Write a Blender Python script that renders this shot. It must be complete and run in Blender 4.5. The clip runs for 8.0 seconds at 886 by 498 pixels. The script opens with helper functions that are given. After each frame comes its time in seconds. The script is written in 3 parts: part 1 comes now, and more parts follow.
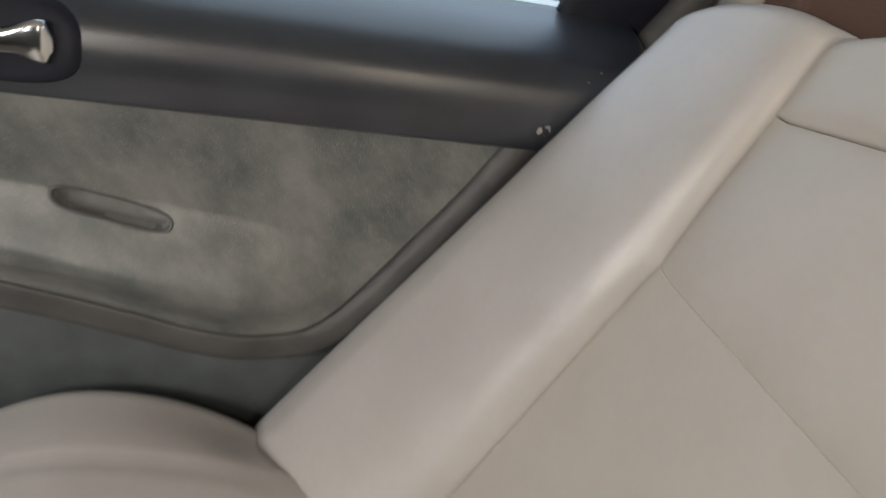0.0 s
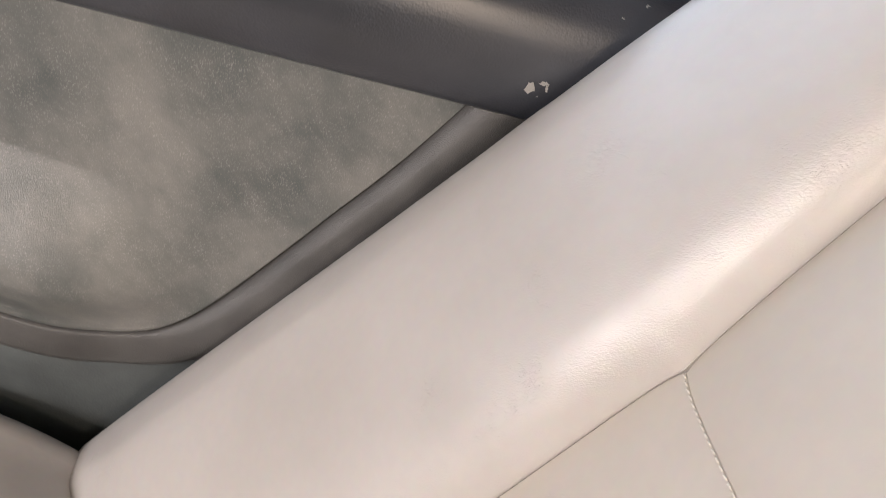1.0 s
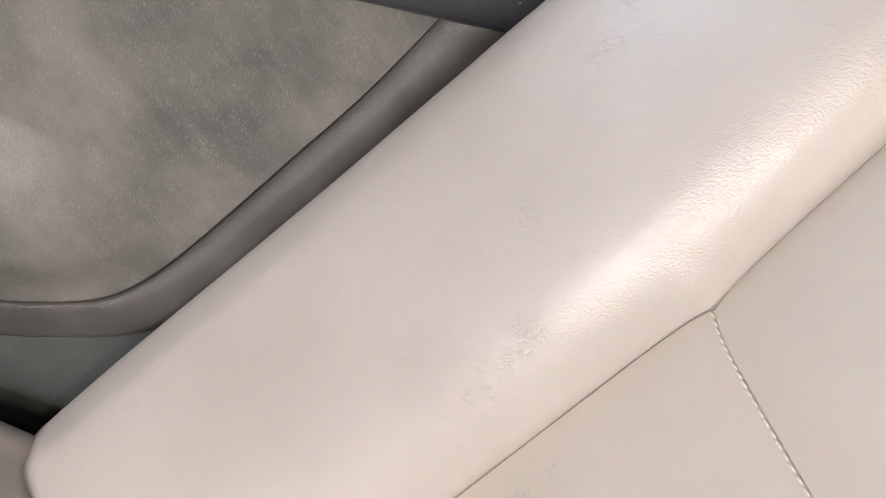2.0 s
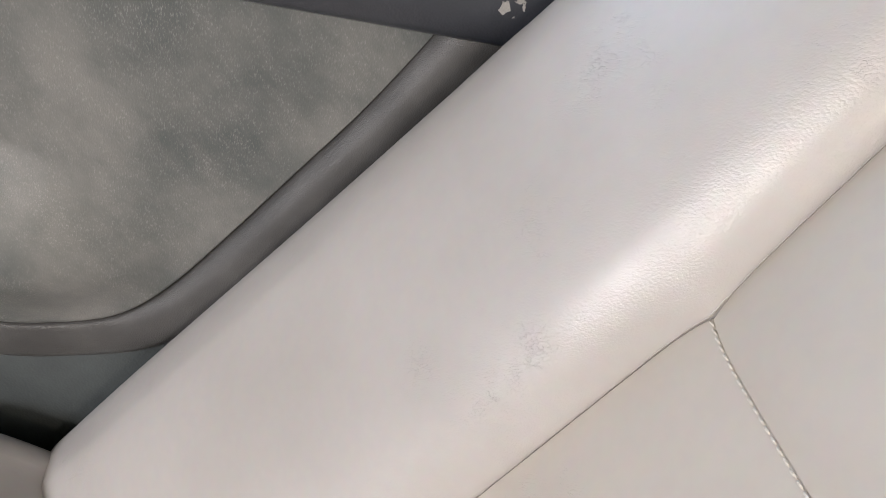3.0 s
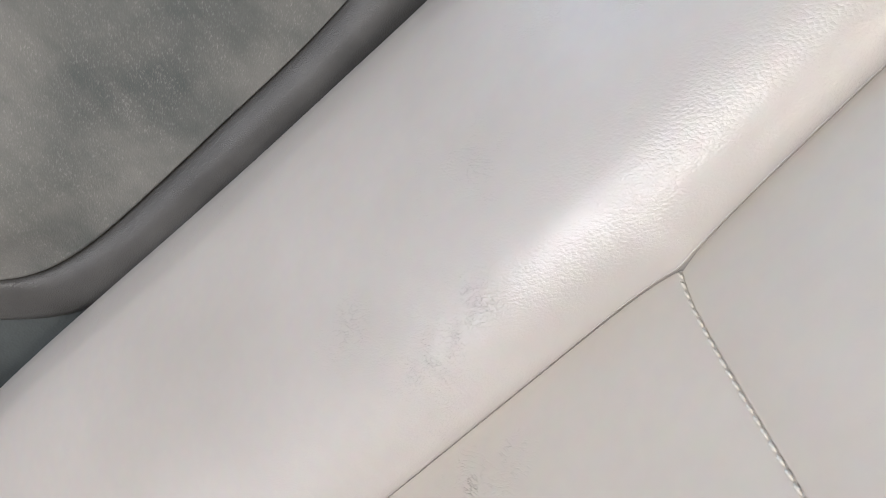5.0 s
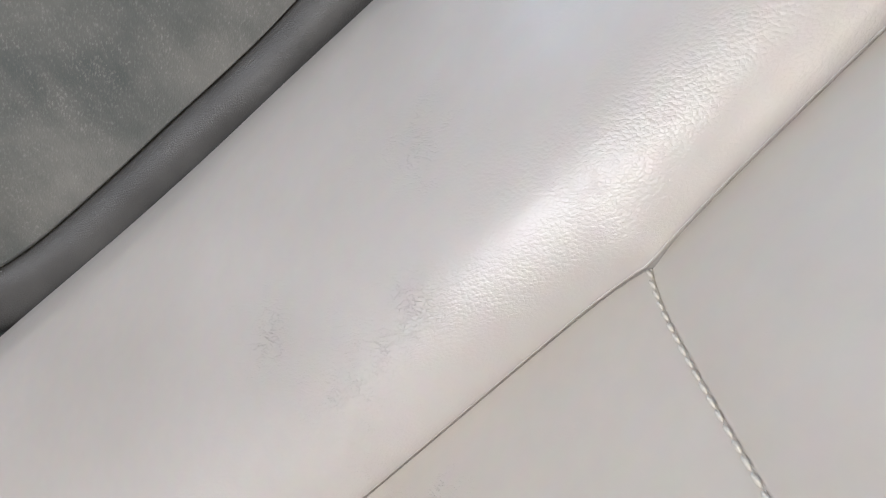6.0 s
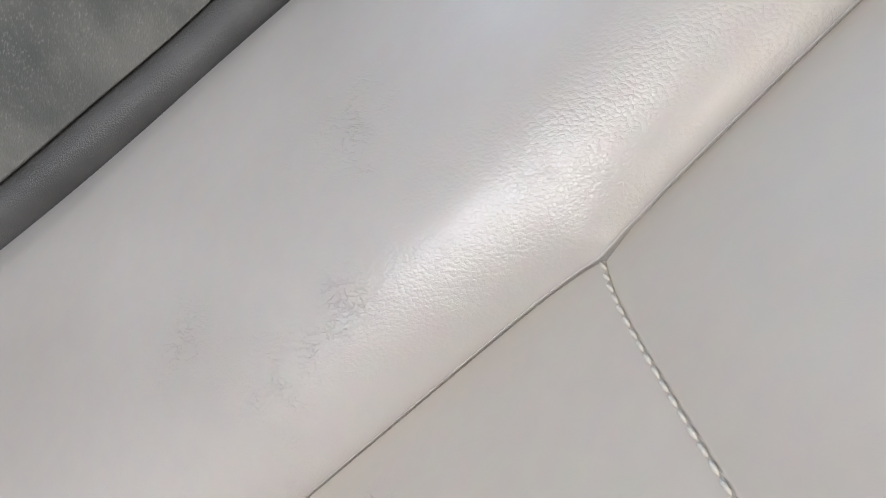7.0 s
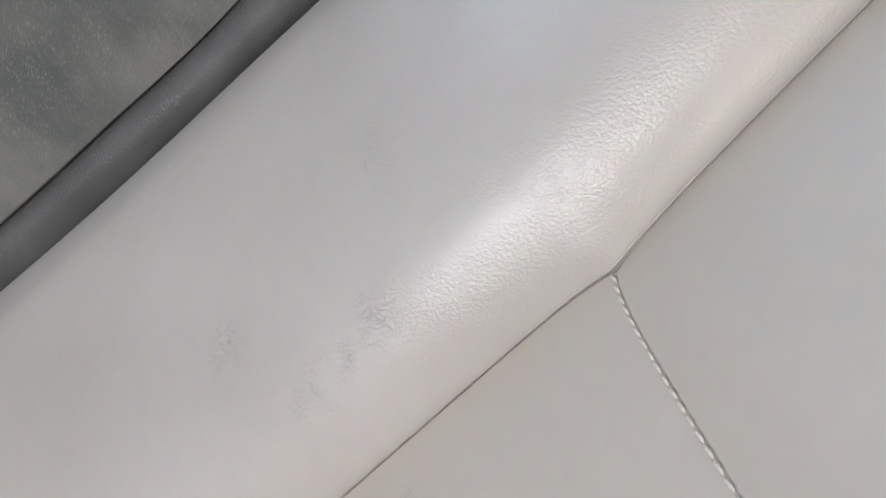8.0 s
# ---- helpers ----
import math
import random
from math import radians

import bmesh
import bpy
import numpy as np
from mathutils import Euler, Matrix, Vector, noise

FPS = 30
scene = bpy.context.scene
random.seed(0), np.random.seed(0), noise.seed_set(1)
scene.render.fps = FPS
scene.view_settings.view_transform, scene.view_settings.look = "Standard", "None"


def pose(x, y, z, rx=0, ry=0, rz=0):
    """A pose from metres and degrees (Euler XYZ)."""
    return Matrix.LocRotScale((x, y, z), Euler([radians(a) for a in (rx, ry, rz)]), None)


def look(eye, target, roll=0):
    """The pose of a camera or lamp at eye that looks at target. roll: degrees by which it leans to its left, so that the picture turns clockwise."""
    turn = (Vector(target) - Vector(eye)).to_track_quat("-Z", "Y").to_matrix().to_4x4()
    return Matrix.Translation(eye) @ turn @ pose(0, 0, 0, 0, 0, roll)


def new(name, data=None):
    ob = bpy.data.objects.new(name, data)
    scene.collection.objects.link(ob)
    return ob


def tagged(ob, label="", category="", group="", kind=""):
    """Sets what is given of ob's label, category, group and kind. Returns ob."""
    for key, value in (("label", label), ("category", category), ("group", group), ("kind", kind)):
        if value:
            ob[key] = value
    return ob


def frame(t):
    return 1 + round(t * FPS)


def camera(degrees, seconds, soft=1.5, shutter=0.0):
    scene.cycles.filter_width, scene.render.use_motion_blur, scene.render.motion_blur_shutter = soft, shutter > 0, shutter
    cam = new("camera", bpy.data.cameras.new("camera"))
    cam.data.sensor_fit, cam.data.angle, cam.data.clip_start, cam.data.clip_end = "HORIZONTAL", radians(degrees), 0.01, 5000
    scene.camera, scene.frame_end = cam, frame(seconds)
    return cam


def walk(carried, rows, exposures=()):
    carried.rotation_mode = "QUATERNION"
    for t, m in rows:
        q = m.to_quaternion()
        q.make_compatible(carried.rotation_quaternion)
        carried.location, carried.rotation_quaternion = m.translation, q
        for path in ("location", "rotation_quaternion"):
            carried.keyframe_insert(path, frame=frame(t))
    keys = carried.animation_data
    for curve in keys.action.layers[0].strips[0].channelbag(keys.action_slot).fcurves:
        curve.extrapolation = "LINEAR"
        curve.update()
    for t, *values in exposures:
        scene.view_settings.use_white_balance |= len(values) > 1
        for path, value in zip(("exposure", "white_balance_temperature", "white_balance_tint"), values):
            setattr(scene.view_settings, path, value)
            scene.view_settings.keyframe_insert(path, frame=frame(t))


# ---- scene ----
# Back seat of a saloon car, beside a rear door. x runs to the car's tail, y out through the door, z up from the cabin floor.
cam = camera(60.5, 8.0, soft=1.0, shutter=0.25)
PATH = [
    (0.0, (-0.3226, -0.5088, 0.9800), (-0.2326, -0.1672, 0.7924), 11.43),
    (0.1, (-0.2653, -0.4491, 0.9574), (-0.1944, -0.0969, 0.7814), 10.43),
    (0.2, (-0.2452, -0.3813, 0.9432), (-0.1656, -0.0276, 0.7743), 11.22),
    (0.3, (-0.2376, -0.3381, 0.9475), (-0.1553, 0.0120, 0.7724), 12.35),
    (0.4, (-0.2181, -0.2792, 0.9249), (-0.1303, 0.0714, 0.7536), 16.56),
    (0.5, (-0.2227, -0.2499, 0.9284), (-0.1256, 0.0969, 0.7544), 16.52),
    (0.6, (-0.2136, -0.2345, 0.9314), (-0.1283, 0.1107, 0.7484), 15.58),
    (0.7, (-0.2290, -0.2274, 0.9327), (-0.1330, 0.1037, 0.7298), 17.75),
    (0.8, (-0.2120, -0.2365, 0.9235), (-0.1188, 0.0915, 0.7146), 16.22),
    (0.9, (-0.1951, -0.2466, 0.9130), (-0.1138, 0.0764, 0.6918), 18.95),
    (1.0, (-0.1802, -0.2460, 0.8992), (-0.1062, 0.0821, 0.6826), 19.17),
    (1.1, (-0.1774, -0.2426, 0.8943), (-0.1132, 0.0895, 0.6807), 16.50),
    (1.2, (-0.1764, -0.2346, 0.8878), (-0.1125, 0.0964, 0.6724), 16.91),
    (1.3, (-0.1765, -0.2263, 0.8798), (-0.1132, 0.1054, 0.6652), 15.55),
    (1.4, (-0.1736, -0.2235, 0.8739), (-0.1111, 0.1054, 0.6550), 15.78),
    (1.5, (-0.1725, -0.2187, 0.8641), (-0.0997, 0.1042, 0.6394), 18.29),
    (1.7, (-0.1575, -0.2079, 0.8526), (-0.0818, 0.1117, 0.6242), 18.16),
    (2.8, (-0.1657, -0.2009, 0.8708), (-0.0736, 0.1074, 0.6331), 16.29),
    (3.0, (-0.1668, -0.2039, 0.8708), (-0.0824, 0.1089, 0.6361), 15.65),
    (3.5, (-0.1614, -0.2014, 0.8713), (-0.0768, 0.1098, 0.6346), 15.18),
    (4.0, (-0.1566, -0.1928, 0.8609), (-0.0686, 0.1139, 0.6196), 15.63),
    (4.5, (-0.1408, -0.1841, 0.8411), (-0.0521, 0.1211, 0.5983), 17.02),
    (4.7, (-0.1389, -0.1827, 0.8371), (-0.0465, 0.1237, 0.5971), 17.53),
    (5.8, (-0.1156, -0.1738, 0.8096), (-0.0226, 0.1484, 0.5916), 18.89),
    (6.0, (-0.0999, -0.1622, 0.7959), (-0.0125, 0.1672, 0.5864), 18.86),
    (6.5, (-0.0915, -0.1526, 0.7780), (0.0114, 0.1826, 0.5856), 21.48),
    (7.0, (-0.0928, -0.1507, 0.7789), (0.0224, 0.1814, 0.5880), 22.17),
    (7.5, (-0.0950, -0.1514, 0.7733), (0.0306, 0.1753, 0.5796), 25.10),
    (8.0, (-0.1061, -0.1567, 0.7974), (0.0112, 0.1658, 0.5920), 20.15),
]
EXPOSURES = [(0.0, -1.34, 6060, 10), (0.4, -0.71, 6190, 16), (1.0, -0.52, 6190, 17), (1.6, -0.42, 6190, 17), (3.0, -0.62, 5810, 13), (5.0, -0.58, 5640, 11), (8.0, -0.87, 5530, 10)]
walk(cam, [(t, look(e, g, r)) for t, e, g, r in PATH], EXPOSURES)

# ---- light: an overcast sky, its light in the cabin's windows, and an added front fill ----
world = bpy.data.worlds.new("sky")
scene.world = world
world.use_nodes = True
wn = world.node_tree.nodes
sky = wn.new("ShaderNodeTexSky")
sky.sky_type, sky.sun_disc, sky.sun_elevation, sky.sun_rotation = "NISHITA", False, radians(50), radians(120)
wn["Background"].inputs["Strength"].default_value = 0.15
world.node_tree.links.new(sky.outputs["Color"], wn["Background"].inputs["Color"])


def window_light(name, eye, target, size, watts, colour, spread=180):
    data = bpy.data.lights.new(name, "AREA")
    data.shape, data.size, data.size_y = "RECTANGLE", size[0], size[1]
    data.energy, data.color, data.spread = watts, colour, radians(spread)
    ob = new(name, data)
    ob.matrix_world = look(eye, target)
    return ob


window_light("daylight_door_window", (-0.31, 0.43, 1.04), (-0.31, -0.5, 1.04), (0.66, 0.46), 2.4, (0.78, 0.90, 1.0))
window_light("daylight_far_window", (0.02, -1.27, 1.15), (-0.10, 0.2, 0.66), (0.13, 0.11), 6.2, (1.0, 0.80, 0.56))
window_light("daylight_front_window", (-1.02, -1.27, 1.12), (0.0, 0.0, 0.66), (0.13, 0.16), 15.0, (1.0, 0.86, 0.70))
# added fill lamp, unseen, inside the cabin short of the windscreen, aimed down
window_light("front_fill_lamp", (-1.70, -0.93, 1.07), (-0.56, -0.36, 0.38), (0.68, 0.42), 11.5, (1.0, 0.925, 0.845), 115)
window_light("daylight_rear_window", (0.80, -0.45, 1.16), (-0.4, -0.3, 0.6), (1.1, 0.24), 2.0, (0.95, 0.97, 1.0))


LEAN = radians(24.6)              # lean of the backrest
BASE = 0.70                       # height of the seat's seam crossing above the cabin floor
UP = Vector((math.sin(LEAN), 0, math.cos(LEAN)))
OUT = Vector((-math.cos(LEAN), 0, math.sin(LEAN)))
HOME = Vector((0, 0, BASE))


def seat(s, y, n):
    """A point of the backrest: s up its slope, y towards the door, n out of it."""
    return HOME + UP * s + OUT * n + Vector((0, y, 0))


# ---- materials ----
def material(name, colour, rough, metal=0.0, spec=0.5):
    mat = bpy.data.materials.new(name)
    mat.use_nodes = True
    b = mat.node_tree.nodes["Principled BSDF"]
    b.inputs["Base Color"].default_value = (*colour, 1)
    b.inputs["Roughness"].default_value, b.inputs["Metallic"].default_value = rough, metal
    b.inputs["Specular IOR Level"].default_value = spec
    return mat, mat.node_tree, b


def node(tree, kind, **inputs):
    n = tree.nodes.new(kind)
    for key, value in inputs.items():
        n.inputs[key.replace("_", " ")].default_value = value
    return n


def metres(tree, stretch=(1, 1, 1), turn=(0, 0, 0)):
    """Object space in metres, with an optional stretch of the pattern."""
    c = tree.nodes.new("ShaderNodeTexCoord")
    m = node(tree, "ShaderNodeMapping", Scale=stretch, Rotation=turn)
    tree.links.new(c.outputs["Object"], m.inputs["Vector"])
    return m.outputs["Vector"]


def ramp(tree, source, stops):
    r = tree.nodes.new("ShaderNodeValToRGB")
    while len(r.color_ramp.elements) < len(stops):
        r.color_ramp.elements.new(0.5)
    for e, (p, c) in zip(r.color_ramp.elements, stops):
        e.position, e.color = p, (*c, 1) if len(c) == 3 else c
    tree.links.new(source, r.inputs["Fac"])
    return r.outputs["Color"]


def grey(v):
    return (v, v, v)


def math_node(tree, op, a, b):
    n = tree.nodes.new("ShaderNodeMath")
    n.operation = op
    for i, v in enumerate((a, b)):
        if isinstance(v, (int, float)):
            n.inputs[i].default_value = v
        else:
            tree.links.new(v, n.inputs[i])
    return n.outputs[0]


def bump(tree, shader, layers):
    """layers: (height socket, strength, distance), coarse to fine."""
    last = None
    for height, strength, distance in layers:
        n = node(tree, "ShaderNodeBump", Strength=strength, Distance=distance)
        tree.links.new(height, n.inputs["Height"])
        if last:
            tree.links.new(last, n.inputs["Normal"])
        last = n.outputs["Normal"]
    tree.links.new(last, shader.inputs["Normal"])


def leather(name, colour, dirt, rough, flex=1.0, grain=1.0, cells=1050.0, folds=(), crease_dark=0.07, gloss=0.72, stray=0.85):
    """folds: (place, reach) of the spots where sitting has creased the hide."""
    mat, t, b = material(name, colour, rough, spec=gloss)
    p = metres(t)
    big = node(t, "ShaderNodeTexNoise", Scale=9.0, Detail=3.0, Roughness=0.55)
    fine = node(t, "ShaderNodeTexNoise", Scale=140.0, Detail=3.0)
    warp = node(t, "ShaderNodeTexNoise", Scale=70.0, Detail=2.0)
    for n in (big, fine, warp):
        t.links.new(p, n.inputs["Vector"])
    # colour: clouded by handling, with faint grime
    tone = ramp(t, big.outputs["Fac"], [(0.3, dirt), (0.62, colour)])
    mix = t.nodes.new("ShaderNodeMix")
    mix.data_type, mix.blend_type = "RGBA", "MULTIPLY"
    mix.inputs["Factor"].default_value = 0.10
    t.links.new(tone, mix.inputs[6])
    t.links.new(fine.outputs["Color"], mix.inputs[7])
    # gloss varies with wear
    r = node(t, "ShaderNodeMapRange", To_Min=rough - 0.02, To_Max=rough + 0.10)
    t.links.new(big.outputs["Fac"], r.inputs["Value"])
    t.links.new(r.outputs["Result"], b.inputs["Roughness"])
    # hide pattern: cells drawn out across the bolster, warped, deeper where the hide has been flexed
    add = t.nodes.new("ShaderNodeVectorMath")
    add.operation = "MULTIPLY_ADD"
    t.links.new(warp.outputs["Color"], add.inputs[0])
    add.inputs[1].default_value = (0.0022, 0.0022, 0.0022)
    t.links.new(metres(t, (1.0, 1.0, 1.0), (0.0, -LEAN, 0.0)), add.inputs[2])

    # wrinkles run slantwise down the bolster
    slant = node(t, "ShaderNodeMapping", Rotation=(0.735, 0.0, 0.0))
    t.links.new(add.outputs[0], slant.inputs["Vector"])

    def cells_of(stretch, turn, knee):
        m = node(t, "ShaderNodeMapping", Scale=stretch, Rotation=(turn, 0.0, 0.0))
        t.links.new(slant.outputs["Vector"], m.inputs["Vector"])
        v = node(t, "ShaderNodeTexVoronoi", Scale=1.0)
        v.feature = "DISTANCE_TO_EDGE"
        t.links.new(m.outputs["Vector"], v.inputs["Vector"])
        return ramp(t, v.outputs["Distance"], [(0.0, grey(0)), (knee, grey(0.86)), (min(1.0, knee * 2.2), grey(1))])

    def patches(scale, lo, hi):
        n = node(t, "ShaderNodeTexNoise", Scale=scale, Detail=4.0, Roughness=0.65)
        t.links.new(p, n.inputs["Vector"])
        return ramp(t, n.outputs["Fac"], [(lo, grey(0)), (hi, grey(1))])

    def worn(pattern, where, least):
        depth = math_node(t, "ADD", math_node(t, "MULTIPLY", where, 1.0 - least), least)
        return math_node(t, "SUBTRACT", 1.0, math_node(t, "MULTIPLY", math_node(t, "SUBTRACT", 1.0, pattern), depth))

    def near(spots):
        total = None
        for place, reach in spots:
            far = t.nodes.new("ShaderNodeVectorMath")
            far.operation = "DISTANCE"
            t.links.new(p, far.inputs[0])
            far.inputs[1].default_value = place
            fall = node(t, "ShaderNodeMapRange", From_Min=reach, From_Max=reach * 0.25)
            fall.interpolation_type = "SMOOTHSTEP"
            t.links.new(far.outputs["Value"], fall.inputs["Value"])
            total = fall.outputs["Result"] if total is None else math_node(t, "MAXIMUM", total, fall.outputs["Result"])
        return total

    dome = node(t, "ShaderNodeTexVoronoi", Scale=1.0)
    dome.feature = "SMOOTH_F1"
    dome.inputs["Smoothness"].default_value = 0.35
    long_cells = node(t, "ShaderNodeMapping", Scale=(cells, cells * 0.55, cells), Rotation=(0.35, 0.0, 0.0))
    t.links.new(slant.outputs["Vector"], long_cells.inputs["Vector"])
    t.links.new(long_cells.outputs["Vector"], dome.inputs["Vector"])
    side = t.nodes.new("ShaderNodeSeparateXYZ")
    t.links.new(p, side.inputs["Vector"])
    shoulder = ramp(t, math_node(t, "MULTIPLY", side.outputs["Y"], 10.0), [(0.0, grey(0.20)), (0.08, grey(0.80)), (0.20, grey(1.0)), (0.42, grey(0.30)), (0.8, grey(0.18))])
    deep = math_node(t, "MULTIPLY", shoulder, math_node(t, "ADD", math_node(t, "MULTIPLY", patches(30.0, 0.35, 0.65), 0.5), 0.5))
    groove = worn(cells_of((cells * 0.9, cells * 0.5, cells * 0.9), 0.35, 0.10), deep, 0.0)
    pebble = math_node(t, "MULTIPLY", math_node(t, "SUBTRACT", 1.0, dome.outputs["Distance"]), deep)
    broken = patches(110.0, 0.46, 0.60)
    strokes = math_node(t, "MULTIPLY", patches(24.0, 0.50, 0.72), broken)
    short = math_node(t, "MULTIPLY", patches(38.0, 0.50, 0.70), broken)
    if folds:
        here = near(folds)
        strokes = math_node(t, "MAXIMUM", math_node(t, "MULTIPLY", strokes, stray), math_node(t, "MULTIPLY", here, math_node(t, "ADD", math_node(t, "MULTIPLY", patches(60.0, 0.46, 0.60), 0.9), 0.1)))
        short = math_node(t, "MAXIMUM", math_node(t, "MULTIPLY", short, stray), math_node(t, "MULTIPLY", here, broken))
    fold = node(t, "ShaderNodeTexNoise", Scale=1.0, Detail=2.0, Roughness=0.6)
    across = node(t, "ShaderNodeMapping", Scale=(560.0, 120.0, 560.0))
    t.links.new(slant.outputs["Vector"], across.inputs["Vector"])
    t.links.new(across.outputs["Vector"], fold.inputs["Vector"])
    off = math_node(t, "ABSOLUTE", math_node(t, "SUBTRACT", fold.outputs["Fac"], 0.5), 0.0)
    crease = worn(ramp(t, off, [(0.0, grey(0)), (0.016, grey(0.75)), (0.035, grey(1))]), strokes, 0.0)
    cracks = worn(cells_of((720.0, 300.0, 760.0), -0.5, 0.07), math_node(t, "MULTIPLY", short, 0.6), 0.02)
    # crease shade put into the colour, so that shallow wrinkles show as dark strokes
    crease_shade = t.nodes.new("ShaderNodeMix")
    crease_shade.data_type, crease_shade.blend_type = "RGBA", "MULTIPLY"
    crease_shade.inputs["Factor"].default_value = crease_dark
    t.links.new(mix.outputs[2], crease_shade.inputs[6])
    t.links.new(ramp(t, crease, [(0.0, (0.30, 0.27, 0.24)), (0.85, grey(1))]), crease_shade.inputs[7])
    t.links.new(crease_shade.outputs[2], b.inputs["Base Color"])
    wave = node(t, "ShaderNodeTexNoise", Scale=34.0, Detail=2.0)
    t.links.new(p, wave.inputs["Vector"])
    bump(t, b, [(wave.outputs["Fac"], 0.08, 0.003), (crease, 0.95 * flex, 0.00022), (cracks, 0.70 * flex, 0.00015),
                (pebble, 1.0 * grain, 0.00013), (groove, 0.55 * grain, 0.00007), (fine.outputs["Fac"], 0.05 * grain, 0.0006)])
    return mat


def vinyl(name, colour, rough, cells, strength, mottle=0.25):
    mat, t, b = material(name, colour, rough)
    p = metres(t)
    big = node(t, "ShaderNodeTexNoise", Scale=14.0, Detail=4.0, Roughness=0.6)
    t.links.new(p, big.inputs["Vector"])
    t.links.new(ramp(t, big.outputs["Fac"], [(0.3, tuple(c * (1 - mottle) for c in colour)), (0.7, tuple(c * (1 + mottle) for c in colour))]), b.inputs["Base Color"])
    r = node(t, "ShaderNodeMapRange", To_Min=rough - 0.07, To_Max=rough + 0.10)
    t.links.new(big.outputs["Fac"], r.inputs["Value"])
    t.links.new(r.outputs["Result"], b.inputs["Roughness"])
    g = node(t, "ShaderNodeTexVoronoi", Scale=cells)
    g.feature = "SMOOTH_F1"
    t.links.new(metres(t, (1.0, 1.0, 0.8)), g.inputs["Vector"])
    f = node(t, "ShaderNodeTexNoise", Scale=cells * 0.6, Detail=3.0)
    t.links.new(p, f.inputs["Vector"])
    bump(t, b, [(g.outputs["Distance"], strength, 0.0008), (f.outputs["Fac"], strength * 0.5, 0.0006)])
    return mat


def suede(name, colour, dark):
    mat, t, b = material(name, colour, 0.62, spec=1.0)
    p = metres(t)
    big = node(t, "ShaderNodeTexNoise", Scale=15.0, Detail=4.0, Roughness=0.55)
    nap = node(t, "ShaderNodeTexNoise", Scale=1300.0, Detail=2.0, Roughness=0.6)
    streak = node(t, "ShaderNodeTexNoise", Scale=60.0, Detail=4.0, Roughness=0.7)
    t.links.new(p, big.inputs["Vector"])
    t.links.new(metres(t, (1.0, 1.0, 0.33), (0.0, 0.12, 0.0)), nap.inputs["Vector"])
    brushed = node(t, "ShaderNodeMapping", Scale=(1.0, 1.0, 0.4))
    t.links.new(metres(t, (1.0, 1.0, 1.0), (0.0, 0.7, 0.0)), brushed.inputs["Vector"])
    t.links.new(brushed.outputs["Vector"], streak.inputs["Vector"])
    mixed = math_node(t, "ADD", math_node(t, "MULTIPLY", big.outputs["Fac"], 0.75), math_node(t, "MULTIPLY", streak.outputs["Fac"], 0.25))
    rubbed = t.nodes.new("ShaderNodeMix")
    rubbed.data_type, rubbed.blend_type = "RGBA", "MIX"
    t.links.new(math_node(t, "MULTIPLY", ramp(t, nap.outputs["Fac"], [(0.54, grey(0)), (0.70, grey(0.9))]), ramp(t, streak.outputs["Fac"], [(0.38, grey(0.12)), (0.66, grey(0.62))])), rubbed.inputs["Factor"])
    t.links.new(ramp(t, mixed, [(0.36, dark), (0.66, colour)]), rubbed.inputs[6])
    rubbed.inputs[7].default_value = (0.42, 0.42, 0.40, 1)
    t.links.new(rubbed.outputs[2], b.inputs["Base Color"])
    r = node(t, "ShaderNodeMapRange", To_Min=0.44, To_Max=0.34)
    t.links.new(big.outputs["Fac"], r.inputs["Value"])
    t.links.new(r.outputs["Result"], b.inputs["Roughness"])
    bump(t, b, [(streak.outputs["Fac"], 0.05, 0.002), (nap.outputs["Fac"], 0.5, 0.0006)])
    return mat


def plain(name, colour, rough, metal=0.0, spec=0.5, scale=60.0, relief=0.08):
    mat, t, b = material(name, colour, rough, metal, spec)
    n = node(t, "ShaderNodeTexNoise", Scale=scale, Detail=4.0, Roughness=0.6)
    t.links.new(metres(t), n.inputs["Vector"])
    t.links.new(ramp(t, n.outputs["Fac"], [(0.3, tuple(c * 0.85 for c in colour)), (0.7, tuple(min(1, c * 1.1) for c in colour))]), b.inputs["Base Color"])
    bump(t, b, [(n.outputs["Fac"], relief, 0.001)])
    return mat


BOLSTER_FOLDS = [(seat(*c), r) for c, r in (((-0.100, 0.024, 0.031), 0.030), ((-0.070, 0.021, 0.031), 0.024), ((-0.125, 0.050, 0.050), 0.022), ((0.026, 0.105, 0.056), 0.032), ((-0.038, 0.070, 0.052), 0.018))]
PANEL_FOLDS = [(seat(*c), r) for c, r in (((-0.118, -0.017, 0.0), 0.022), ((-0.105, -0.030, 0.0), 0.018), ((-0.085, -0.018, 0.0), 0.014))]
LEATHER = leather("grey_leather", (0.60, 0.575, 0.555), (0.55, 0.525, 0.50), 0.285, folds=BOLSTER_FOLDS, crease_dark=0.02, gloss=1.0)
PANEL_LEATHER = leather("grey_panel_leather", (0.625, 0.575, 0.512), (0.585, 0.535, 0.472), 0.50, flex=1.3, grain=0.12, folds=PANEL_FOLDS, crease_dark=0.10, stray=0.12)
TRIM = vinyl("dark_soft_trim", (0.030, 0.034, 0.044), 0.33, 760.0, 0.30)
TRIM.node_tree.nodes["Principled BSDF"].inputs["Coat Weight"].default_value = 1.0
TRIM.node_tree.nodes["Principled BSDF"].inputs["Coat Roughness"].default_value = 0.31
BORDER = vinyl("grey_grained_vinyl", (0.092, 0.092, 0.090), 0.31, 1700.0, 0.40)
LOWER = vinyl("charcoal_plastic", (0.094, 0.108, 0.110), 0.55, 600.0, 0.25)
INSERT = suede("worn_grey_suede", (0.232, 0.232, 0.220), (0.086, 0.100, 0.098))
BLACK = plain("black_rubber", (0.012, 0.012, 0.013), 0.6)
